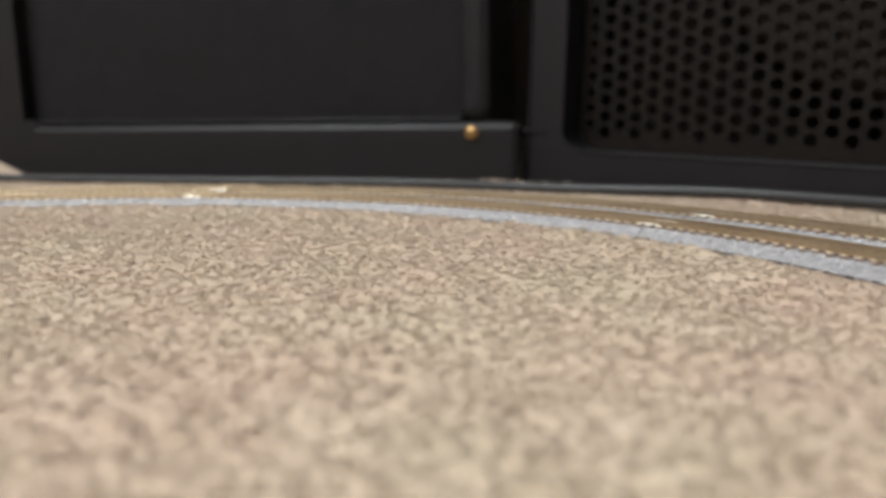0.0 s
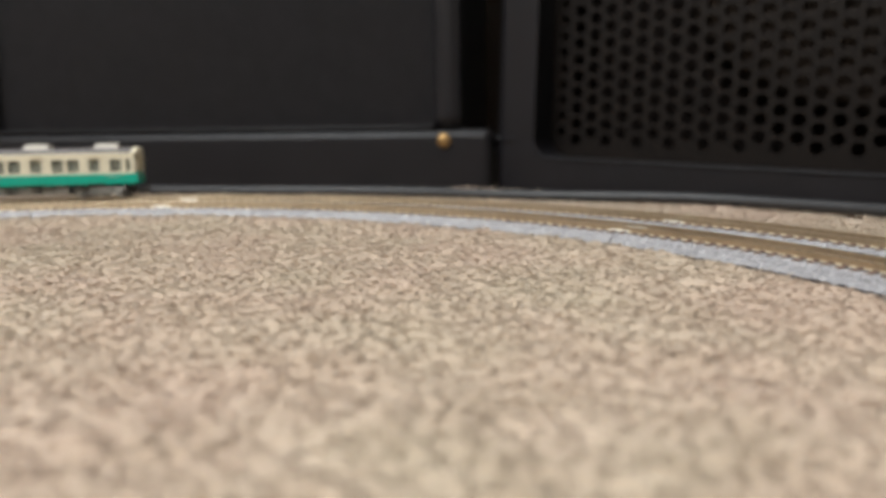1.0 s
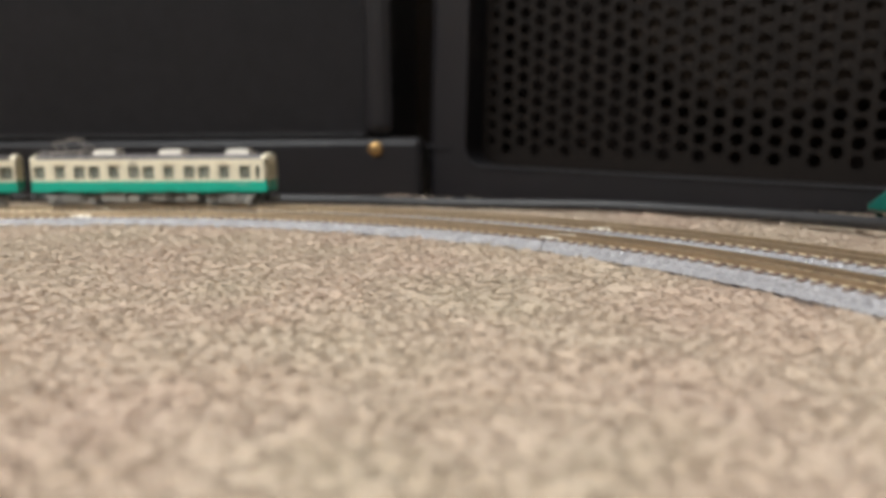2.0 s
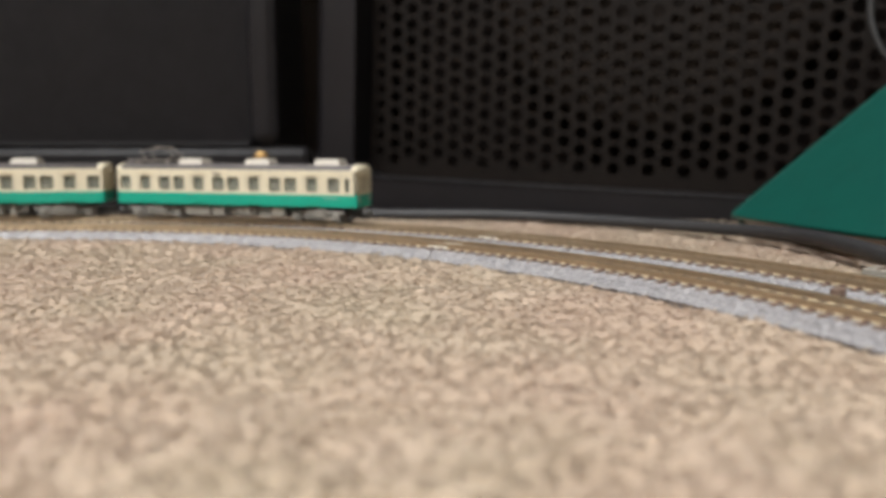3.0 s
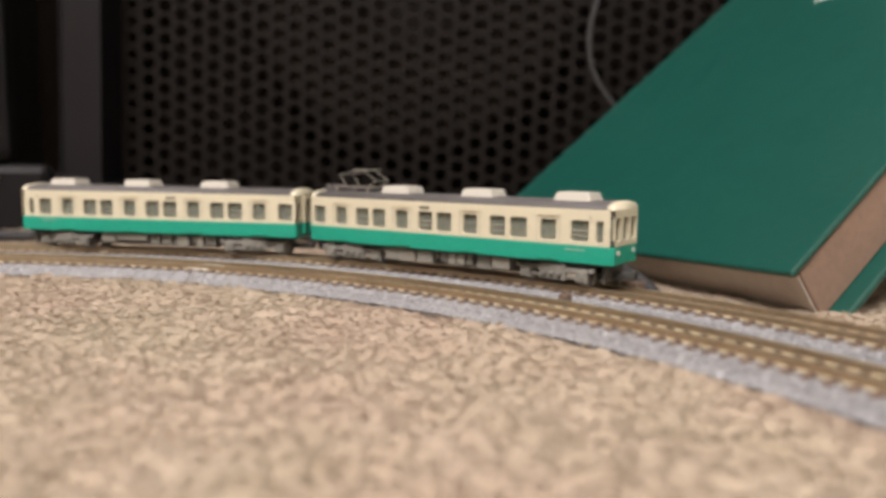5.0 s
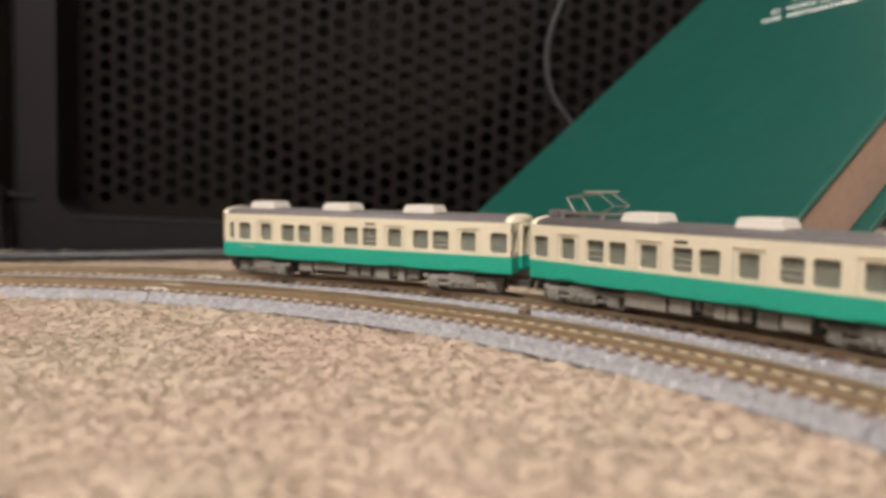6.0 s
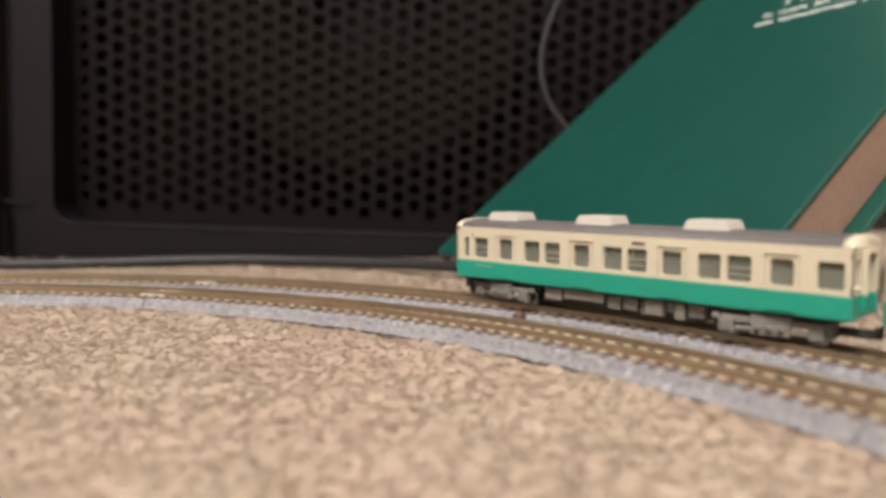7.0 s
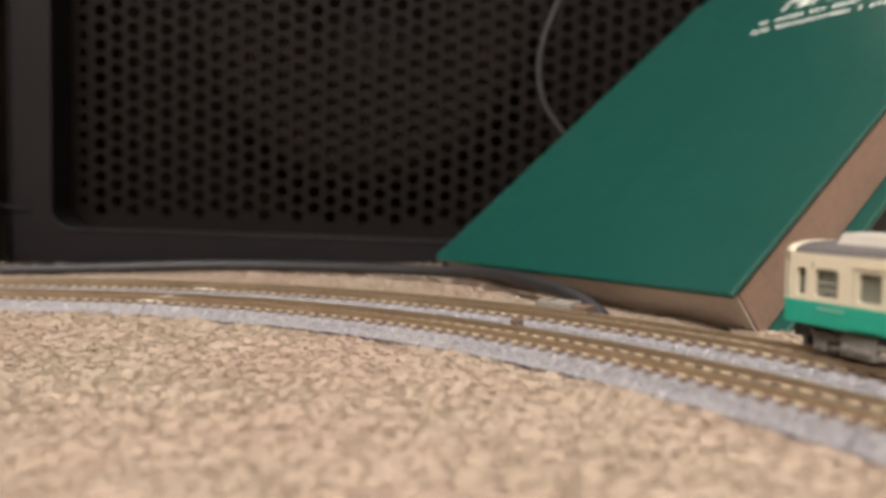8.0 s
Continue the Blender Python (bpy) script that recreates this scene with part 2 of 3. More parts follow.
# ---- the room ----
def room():
    floor = link_mesh("floor", boxes((-2.2, 2.6, -2.4, 0.86, -0.03, -0.008)), M_CARPET)
    tagged(floor, "beige cut-pile carpet laid wall to wall", "floor", kind="structure")
    for name, dims in (("wall_north", (-2.2, 2.6, 0.86, 0.98, -0.03, 2.42)), ("wall_south", (-2.2, 2.6, -2.52, -2.4, -0.03, 2.42)),
                       ("wall_west", (-2.32, -2.2, -2.52, 0.98, -0.03, 2.42)), ("wall_east", (2.6, 2.72, -2.52, 0.98, -0.03, 2.42))):
        tagged(link_mesh(name, boxes(dims), M_WALL), "plain beige painted wall of the dim room", "wall", kind="structure")
    tagged(link_mesh("ceiling", boxes((-2.32, 2.72, -2.52, 0.98, 2.42, 2.5)), M_CEIL), "plain white painted ceiling of the room", "ceiling", kind="structure")
    # added dark sheet: blackens the gap between the loudspeakers like deep shade
    tagged(link_mesh("gap_backing", boxes((-2.19, 2.59, 0.838, 0.857, -0.008, 0.62)), M_GAPDARK), "added dark brown backing that keeps the gap between the loudspeakers black", "panelling", kind="structure")
    tagged(link_mesh("panelling_west", boxes((-2.196, -2.170, -2.39, 0.83, -0.008, 0.62)), M_WESTWALL), "plain reddish-brown panelling low on the far wall", "panelling", kind="structure")
    lamp = empty("ceiling_lamp", pose(-0.15, -0.95, 2.42), "round white ceiling lamp giving warm light", "lamp")
    bm = bmesh.new()
    bmesh.ops.create_cone(bm, cap_ends=True, segments=32, radius1=0.66, radius2=0.68, depth=0.03, matrix=Matrix.Translation((0, 0, -0.015)))
    part("mount", bm, M_CEIL, lamp)
    bm = bmesh.new()
    bmesh.ops.create_cone(bm, cap_ends=True, segments=32, radius1=0.62, radius2=0.64, depth=0.05, matrix=Matrix.Translation((0, 0, -0.055)))
    part("diffuser", bm, M_LAMP, lamp)


R_FAR, R_NEAR, RAIL_TOP = 0.3256, 0.2926, 0.0063


def carpet_height(x, y):
    """Soft tufts about 4 mm wide, each made of finer curls; the carpet bulges beside the track, most on the west side."""
    r, a = math.hypot(x, y), math.degrees(math.atan2(x, y))
    west = min(1.0, max(0.0, (34 - a) / 60))
    swell = (0.0006 + 0.0012 * west) * math.exp(-((r - R_NEAR + 0.022) / 0.012) ** 2) if r < R_NEAR else 0.0
    wx = x + 0.0010 * noise.noise(Vector((x * 310, y * 310, 9.2)))
    tuft = noise.noise(Vector((wx * 250, y * 250, 1.7)))
    curl = 0.35 - abs(noise.noise(Vector((wx * 430, y * 430, 4.1))))
    return swell + 0.0007 * noise.noise(Vector((x * 60, y * 60, 0.3))) + 0.0011 * tuft + 0.0011 * curl


def carpet_pile():
    """The carpet: a tufted surface, and loose yarn ends that curl over it, one object that nobody could count."""
    step, x0, x1, y0, y1 = 0.00085, -0.47, 0.40, 0.015, 0.45
    nx, ny = int((x1 - x0) / step), int((y1 - y0) / step)
    verts, index = [], {}
    for j in range(ny):
        for i in range(nx):
            x, y = x0 + i * step, y0 + j * step
            r = math.hypot(x, y)
            if y > 0.010 + 0.12 * abs(x - 0.175) and (r < R_NEAR - 0.0095 or R_FAR + 0.0095 < r < 0.50):
                index[j * nx + i] = len(verts)
                verts.append((x, y, -0.0003 + carpet_height(x, y)))
    faces = [(index[k], index[k + 1], index[k + nx + 1], index[k + nx]) for k in index if k % nx < nx - 1 and k + 1 in index and k + nx in index and k + nx + 1 in index]
    me = bpy.data.meshes.new("carpet_base")
    me.from_pydata(verts, [], faces)
    base = link_data("carpet_base", me, M_CARPET, None, "", True)
    tagged(base, "soft tufted beige carpet round the model track", "carpet", kind="structure")
    rng = np.random.default_rng(7)
    pts = []
    gap = 0.0025
    y = y0 + 0.01
    while y < 0.45:
        x = -0.47
        while x < 0.40:
            r = math.hypot(x, y)
            d = math.hypot(x - 0.175, y - 0.02)
            inside, outside = r < R_NEAR - 0.0140, R_FAR + 0.0120 < r < 0.50
            if y > 0.02 + 0.15 * abs(x - 0.175) and d > 0.045 and (inside or outside):
                pts.append((x, y))
            x += gap
        y += gap
    pts = np.array(pts)
    pts += rng.uniform(-0.0012, 0.0012, pts.shape)
    n = len(pts)
    ground = np.array([carpet_height(px, py) for px, py in pts])
    per, seg, sides = 2, 3, 3
    all_v, all_f = [], []
    for k in range(per):
        ang = rng.uniform(0, 2 * math.pi, n)
        length = rng.uniform(0.0014, 0.0036, n)
        lean = rng.uniform(1.10, 1.50, n)
        curl = rng.uniform(-0.1, 0.5, n)
        twist = rng.uniform(-2.2, 2.2, n)
        rad = rng.uniform(0.00010, 0.00021, n)
        p = np.stack([pts[:, 0] + rng.uniform(-0.0008, 0.0008, n), pts[:, 1] + rng.uniform(-0.0008, 0.0008, n), ground - 0.00025], 1)
        rings = []
        for s in range(seg + 1):
            tilt = lean + curl * s / seg
            turn = ang + twist * s / seg
            d = np.stack([np.sin(tilt) * np.cos(turn), np.sin(tilt) * np.sin(turn), np.cos(tilt)], 1)
            side = np.stack([-np.sin(turn), np.cos(turn), np.zeros(n)], 1)
            up = np.cross(d, side)
            w = rad * (0.85, 1.2, 1.15, 0.5)[s]
            for q in range(sides):
                a = 2 * math.pi * q / sides + s * 0.7
                rings.append(p + (side * math.cos(a) + up * math.sin(a)) * w[:, None])
            p = p + d * (length / seg)[:, None]
        v = np.stack(rings, 1)
        m_ = v.shape[1]
        start = k * n * m_
        fs = []
        for s in range(seg):
            for q in range(sides):
                a, b2 = s * sides + q, s * sides + (q + 1) % sides
                fs.append((a, b2, b2 + sides, a + sides))
        fs = np.array(fs)
        all_v.append(v.reshape(-1, 3))
        all_f.append((start + (np.arange(n) * m_)[:, None, None] + fs[None]).reshape(-1, 4))
    v, f = np.concatenate(all_v), np.concatenate(all_f)
    me = bpy.data.meshes.new("carpet_pile")
    me.vertices.add(len(v))
    me.vertices.foreach_set("co", v.astype(np.float32).ravel())
    me.loops.add(f.size)
    me.loops.foreach_set("vertex_index", f.astype(np.int32).ravel())
    me.polygons.add(len(f))
    me.polygons.foreach_set("loop_start", (np.arange(len(f)) * 4).astype(np.int32))
    me.update(calc_edges=True)
    pile = link_data("carpet_pile", me, M_FIBRE)
    tagged(pile, "loose beige yarn ends curling over the carpet", "carpet", kind="stuff")


room()
carpet_pile()


# ---- loudspeakers ----
def left_speaker():
    """Black cabinet whose front runs from near the far left to the gap; local x along its front, y into it."""
    sp = empty("loudspeaker", pose(-0.3755, 0.3017, 0, 0, 0, 27.35), "large black loudspeaker with flat dark front on carpet", "loudspeaker", "pair of loudspeakers")
    part("cabinet", boxes((-0.098, 0.314, 0.030, 0.30, 0.024, 0.52), (-0.016, 0.3340, 0.0305, 0.29, -0.006, 0.0235), bevel=0.004), M_BOX, sp)
    part("front_panel", boxes((-0.0165, 0.2965, 0.012, 0.0295, 0.0388, 0.505)), M_PANEL, sp, "matt black cloth front panel")
    rail = bmesh.new()
    box(rail, -0.010, 0.3345, 0.000, 0.0295, -0.006, 0.0385, 0.005)
    for v in rail.verts:
        if v.co.x < -0.004:
            v.co.x = -0.010
    part("bottom_rail", rail, M_EDGE, sp)
    part("trim_strip", boxes((-0.016, 0.2965, 0.0005, 0.011, 0.0388, 0.0412), bevel=0.0006), M_EDGE, sp, "thin black edging strip with worn highlight")
    post = bmesh.new()
    box(post, 0.2965, 0.316, 0.000, 0.0295, 0.0388, 0.515, 0.0075)
    part("side_post", post, M_EDGE, sp)
    # the outer post runs out at its foot in a cut corner that stands clear of the carpet
    edge = [(-0.0168, 0.515), (-0.100, 0.515), (-0.100, 0.075), (-0.090, 0.046), (-0.066, 0.025), (-0.0392, 0.0109), (-0.0178, 0.0016), (-0.0101, -0.004), (-0.0101, 0.0385), (-0.0168, 0.0405)]
    post = bmesh.new()
    face = post.faces.new([post.verts.new((x, 0.0, z)) for x, z in edge])
    made = bmesh.ops.extrude_face_region(post, geom=[face])
    bmesh.ops.translate(post, vec=(0, 0.0295, 0), verts=[v for v in made["geom"] if isinstance(v, bmesh.types.BMVert)])
    bmesh.ops.bevel(post, geom=[e for e in post.edges if all(v.co.y < 0.002 and v.co.x < -0.012 for v in e.verts) and any(v.co.x < -0.017 for v in e.verts)], offset=0.0025, segments=2, affect="EDGES", profile=0.5)
    part("side_post", post, M_EDGE, sp, "black side post with cut lower corner")
    part("top_rail", boxes((-0.100, 0.316, 0.000, 0.0295, 0.5155, 0.53), bevel=0.003), M_EDGE, sp)
    bm = bmesh.new()
    bmesh.ops.create_uvsphere(bm, u_segments=16, v_segments=10, radius=0.0046, matrix=Matrix.Translation((0.3035, -0.0005, 0.0312)) @ Matrix.Diagonal((1, 0.5, 1, 1)))
    screw = part("screw", bm, M_BRASS, sp, "round brass screw head", True)
    part("slot", boxes((0.3005, 0.3065, -0.0031, -0.0026, 0.0309, 0.0315)), M_DARK, screw)


def right_speaker():
    sp = empty("loudspeaker", pose(-0.0835, 0.467, -0.001, 0, 1.9, 0), "black loudspeaker with perforated metal grille over a round driver", "loudspeaker", "pair of loudspeakers")
    W, H = 0.462, 0.52
    gx0, gx1, gz0, gz1 = 0.0285, 0.434, 0.0215, 0.49
    part("cabinet", boxes((0.002, W - 0.002, 0.075, 0.34, -0.006, H), bevel=0.004), M_BOX, sp)
    # frame round the grille with a rounded opening
    n = 10
    hole = rounded_hole(gx0, gx1, gz0, gz1, 0.013, n)
    me = holed_cells([(0.0065, W - 0.0065, -0.008, H, hole)], 0.026, lambda x, z, d: (x, d, z))
    bm = bmesh.new()
    bm.from_mesh(me)
    part("front_frame", bm, M_EDGE, sp)
    # rounded uprights that turn back to the cabinet at both ends of the front
    for x, k in ((0.0, 1), (W, -1)):
        turn = [(0.0065 - 0.0065 * math.sin(math.pi * q / 12), 0.0065 - 0.0065 * math.cos(math.pi * q / 12)) for q in range(7)] + [(0.0, 0.0745)]
        bm = bmesh.new()
        low = [bm.verts.new((x + k * a, b, -0.008)) for a, b in turn]
        high = [bm.verts.new((x + k * a, b, H)) for a, b in turn]
        for q in range(len(turn) - 1):
            bm.faces.new((low[q], low[q + 1], high[q + 1], high[q]))
        part("corner_moulding", bm, M_EDGE, sp, "rounded black corner of the cabinet front", True)
    part("base_wall", boxes((0.004, W - 0.004, 0.0290, 0.0745, 0.0, 0.004)), M_EDGE, sp)
    bead = [(x, z) for x, z in hole]
    tube("bead", [(x, -0.0003, z) for x, z in bead] + [(bead[0][0], -0.0003, bead[0][1])], 0.0007, M_EDGE, sp, "worn edge bead round the grille", 2)
    tube("corner_seam", [(-0.0008, 0.012, 0.0345), (-0.0006, 0.0, 0.0345), (0.006, -0.0008, 0.0330), (0.016, -0.0008, 0.0325)], 0.0007, M_EDGE, sp)
    dx, dz = 0.0103, 0.01016
    cells = []
    for i in range(-2, 40):
        x = 0.0457 + i * dx
        if x + dx / 2 > gx1 + 0.01:
            break
        off = 0.0 if i % 2 == 0 else dz / 2
        last = 48
        cells.append((x - dx / 2, x + dx / 2, gz0 - 0.014, 0.0333 + off - dz / 2, None))
        for j in range(0, last):
            z = 0.0333 + off + j * dz
            if z > gz1 + 0.004:
                break
            small = 0.0039 if i >= 0 else (0.0027 if i == -1 else 0.0)
            cells.append((x - dx / 2, x + dx / 2, z - dz / 2, z + dz / 2, round_hole(x, z, small) if small else None))
    cells.append((gx0 - 0.010, 0.0457 - 2 * dx - dx / 2, gz0 - 0.014, gz1 + 0.01, None))
    link_data("grille", holed_cells(cells, 0.0016, lambda x, z, d: (x, 0.0265 + d, z)), M_GRILLE, sp, "black perforated steel grille")
    part("baffle", boxes((0.004, W - 0.004, 0.062, 0.074, 0.004, H - 0.004)), M_CAVITY, sp)
    # driver: basket ring, surround, cone and dust cap
    cx, cz = 0.2066, 0.1587
    drv = bmesh.new()
    rings = []
    for r, d in ((0.106, 0.042), (0.101, 0.033), (0.096, 0.0304), (0.089, 0.0302), (0.064, 0.0305), (0.038, 0.0308), (0.035, 0.052)):
        rings.append([drv.verts.new((cx + r * math.cos(2 * math.pi * k / 48), d, cz + r * math.sin(2 * math.pi * k / 48))) for k in range(48)])
    for a, b in zip(rings, rings[1:]):
        for k in range(48):
            drv.faces.new((a[k], a[(k + 1) % 48], b[(k + 1) % 48], b[k]))
    drv.faces.new(rings[-1])
    part("driver_cone", drv, M_CONE, sp, "black paper cone behind the grille", True)


left_speaker()
right_speaker()


# ---- green book leaning on the loudspeaker ----
def book():
    ba, lean = 29.83, 37.83
    u = Matrix(((math.cos(radians(ba)), -math.sin(radians(ba)), 0), (math.sin(radians(ba)), math.cos(radians(ba)), 0), (0, 0, 1)))
    # local x up the cover, local y along the foot edge, local z out of the front cover
    turn = u.to_4x4() @ pose(0, 0, 0, -1.2, 0, 0) @ pose(0, 0, 0, 0, -lean, 0)
    bk = empty("book", Matrix.Translation((0.2758, 0.2435, -0.0003)) @ turn, "large green hardback book leaning against the loudspeaker", "book")
    L, W, T = 0.236, 0.1790, 0.0168
    part("page_block", boxes((0.0, L - 0.004, 0.0014, W - 0.004, -0.0016, T - 0.0002), bevel=0.0004), M_PAGES, bk, "tan page edges of the closed book")
    front = bmesh.new()
    box(front, -0.0033, L + 0.007, 0.0006, W, T, T + 0.0022, 0.0008)
    cover = part("front_cover", front, M_COVER, bk, "glossy green front cover")
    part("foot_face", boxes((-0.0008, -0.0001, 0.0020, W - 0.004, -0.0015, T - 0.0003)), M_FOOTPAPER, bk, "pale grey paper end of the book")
    back = bmesh.new()
    box(back, -0.0012, L, -0.0048, W, -0.0042, -0.0018, 0.0008)
    part("back_cover", back, M_COVER, bk, "green back cover")
    part("spine", boxes((-0.0012, L - 0.001, W + 0.0002, W + 0.0026, -0.0040, T + 0.0020), bevel=0.0008), M_COVER, bk)
    rng = random.Random(3)
    # title and small lines that cannot be read: plain bars, reading along the foot edge
    rows = []
    for xx, h, y0, y1 in ((0.1762, 0.0034, 0.010, 0.1075), (0.1847, 0.0034, 0.018, 0.1075), (0.1950, 0.0150, 0.016, 0.101)):
        y = y1
        while y > y0:
            w = (0.0017 if h < 0.005 else 0.0075) * rng.uniform(0.7, 1.15)
            low, high = rng.uniform(0, 0.25) * h, rng.uniform(0.75, 1.0) * h
            if h < 0.005:
                rows.append((xx + low, xx + high, y - w, y, T + 0.0022, T + 0.0024))
            else:
                rows.append((xx, xx + high, y - w * 0.22, y, T + 0.0022, T + 0.0024))
                rows.append((xx + high * rng.uniform(0, 0.7), xx + high, y - w, y - w * 0.34, T + 0.0022, T + 0.0024))
            y -= w + (0.0011 if h < 0.005 else 0.0025)
            if rng.random() < 0.16:
                y -= 0.003
    part("lettering", boxes(*rows), M_INK, cover, "white printed lines, too small to read")


book()


# ---- cables ----
def cables():
    pts = [(-0.44, 0.245, 0.0028), (-0.33, 0.29, 0.0028), (-0.22, 0.335, 0.0028), (-0.13, 0.372, 0.003), (-0.08, 0.386, 0.003), (-0.04, 0.390, 0.003), (0.005, 0.400, 0.003), (0.06, 0.409, 0.0036), (0.12, 0.398, 0.0038),
           (0.1723, 0.371, 0.0050), (0.1991, 0.343, 0.0066), (0.2155, 0.3086, 0.0068), (0.2255, 0.2906, 0.0050), (0.2315, 0.280, 0.0016), (0.2355, 0.271, -0.0040)]
    c = tube("floor_cable", pts, 0.0028, M_CABLE)
    tagged(c, "black rubber cable lying along the carpet behind the track", "cable")
    c = tube("hanging_cable", [(0.262, 0.452, 0.30), (0.255, 0.452, 0.20), (0.2440, 0.452, 0.152), (0.2345, 0.452, 0.125), (0.2325, 0.452, 0.110), (0.236, 0.452, 0.092), (0.245, 0.452, 0.078), (0.262, 0.450, 0.060), (0.275, 0.44, 0.03), (0.28, 0.42, 0.003)], 0.0015, M_CABLEG)
    tagged(c, "thin grey cable hanging in front of the loudspeaker grille", "cable")


cables()


# ---- track ----
def arc(r, a0, a1, step):
    n = max(2, int(abs(a1 - a0) * r / step) + 1)
    out = []
    for i in range(n):
        a = a0 + (a1 - a0) * i / (n - 1)
        out.append((r * math.sin(a), r * math.cos(a), 0.0, math.sin(a), math.cos(a)))
    return out


def track_section(r, name_label):
    """One 45-degree piece of ready-ballasted track round the origin, from angle 0 on."""
    sec = empty("track_section", pose(0, 0, 0), name_label, "model track")
    span = radians(45)
    top = 0.0041
    prof = [(-0.0108, -0.004), (-0.0113, 0.0004), (-0.0125, 0.0008), (-0.0121, 0.0010), (-0.0111, 0.0016), (-0.0104, 0.0023), (-0.0098, 0.0032), (-0.0090, top)]
    prof += [(-0.0075 + 0.0015 * i, top) for i in range(11)]
    prof += [(0.0090, top), (0.0098, 0.0032), (0.0104, 0.0023), (0.0111, 0.0016), (0.0121, 0.0010), (0.0125, 0.0008), (0.0113, 0.0004), (0.0108, -0.004)]
    bm = sweep(arc(r, 0.0006, span - 0.0006, 0.0009), prof)
    rng = random.Random(int(r * 10000))
    for v in bm.verts:
        if v.co.z > -0.0003:
            v.co += Vector((rng.uniform(-1, 1), rng.uniform(-1, 1), rng.uniform(-1, 0.8))) * 0.00019
    part("roadbed", bm, M_BALLAST, sec, "pale blue-grey moulded plastic ballast")
    z0 = 0.0044
    rail = [(-0.0008, 0), (-0.0008, 0.0001), (-0.00052, 0.0003), (-0.00048, 0.0013), (-0.00056, 0.0014), (-0.00056, 0.0018), (-0.00045, 0.0019), (0.00045, 0.0019), (0.00056, 0.0018), (0.00056, 0.0014), (0.00048, 0.0013), (0.00052, 0.0003), (0.0008, 0.0001), (0.0008, 0)]
    for s in (-0.0047, 0.0047):
        part("rail", sweep([(x, y, z0, a, b) for x, y, z, a, b in arc(r + s, 0, span, 0.003)], rail), M_RAIL, sec, "bronze-toned metal rail")
        # foot strip in the paler metal: its highlight between ties is painted in
        foot = [(-0.00112, 0.00002), (-0.00112, 0.00008), (-0.00096, 0.00020), (0.00096, 0.00020), (0.00112, 0.00008), (0.00112, 0.00002)]
        part("rail_foot", sweep([(x, y, z0, a, b) for x, y, z, a, b in arc(r + s, 0.0004, span - 0.0004, 0.003)], foot), M_FOOT_SHEEN, sec, "rail foot between the ties, coloured paler to give its sheen")
    for s in (-0.0047, 0.0047):
        part("rail_joiner", sweep([(x, y, z0, a, b) for x, y, z, a, b in arc(r + s, -0.0075 / r * 0.55, 0.0075 / r * 0.55, 0.002)], [(-0.0013, -0.0001), (-0.0013, 0.0002), (-0.00075, 0.0007), (0.00075, 0.0007), (0.0013, 0.0002), (0.0013, -0.0001)]), M_JOINER, sec, "bright metal rail joiner")
    me = None
    count = round(r * span / 0.0044)
    for i in range(count):
        a = span * (i + 0.5) / count
        if me is None:
            bm = boxes((-0.00085, 0.00085, -0.0090, 0.0090, 0.0036, 0.0044))
            for s in (-0.0047, 0.0047):
                for k in (-1, 1):
                    box(bm, -0.00075, 0.00075, s + k * 0.0011 - 0.0006, s + k * 0.0011 + 0.0005, 0.0044, 0.0048)
            ob = part("tie", bm, M_TIE, sec)
            me = ob.data
        else:
            ob = link_data("tie", me, M_TIE, sec)
        ob.matrix_basis = pose(r * math.sin(a), r * math.cos(a), 0, 0, 0, -math.degrees(a))
    return sec


def tracks():
    for r, lab in ((R_NEAR, "curved model track piece with grey ballast, empty inner loop"), (R_FAR, "curved model track piece with grey ballast under the train")):
        first = track_section(r, lab)
        tagged(first, group="loop of model track")
        start = 15.6
        first.matrix_basis = pose(0, 0, 0, 0, 0, -start)
        for k in (-3, -2, -1, 1):
            piece = copy_thing(first, pose(0, 0, 0, 0, 0, -(start + 45 * k)))
            if k == 1:
                # this joint is pushed tight and shows no bright joiner
                for ob in [o for o in piece.children if o.name.startswith("rail_joiner")]:
                    bpy.data.objects.remove(ob)
    feed = empty("track_connector", pose(R_FAR * math.sin(radians(39.6)), R_FAR * math.cos(radians(39.6)), 0, 0, 0, -39.6), "small grey plastic power connector clipped beside the outer track", "connector")
    part("shell", boxes((-0.0085, 0.0045, 0.0130, 0.0205, -0.003, 0.0068), bevel=0.0004), M_CONNECT, feed)
    part("slot", boxes((0.0048, 0.0100, 0.0130, 0.0190, -0.003, 0.0062), bevel=0.0003), M_TIE, feed)
    part("ridge", boxes((-0.0045, -0.0038, 0.0132, 0.0200, 0.0068, 0.0072)), M_TIE, feed)
    part("plug", boxes((-0.0012, 0.0016, -0.0128, -0.0098, 0.0006, 0.0046), bevel=0.0002), M_TIE, feed, "dark plug in the ballast shoulder")


tracks()


# ---- the two-car train ----
ZB, ZW, ZE, HW, HL = 0.01355, 0.0189, 0.0295, 0.00925, 0.05925
WINDOWS = [(-57.6, -51.9, 0), (-46.9, -41.6, 2), (-37.3, -31.3, 1), (-29.8, -24.0, 0), (-19.6, -14.2, 2), (-9.8, -4.0, 1), (-2.4, 3.5, 0), (8.0, 13.3, 2), (18.0, 23.6, 1), (25.3, 31.2, 0), (35.8, 41.0, 2), (45.7, 51.4, 1), (53.7, 55.9, 3)]


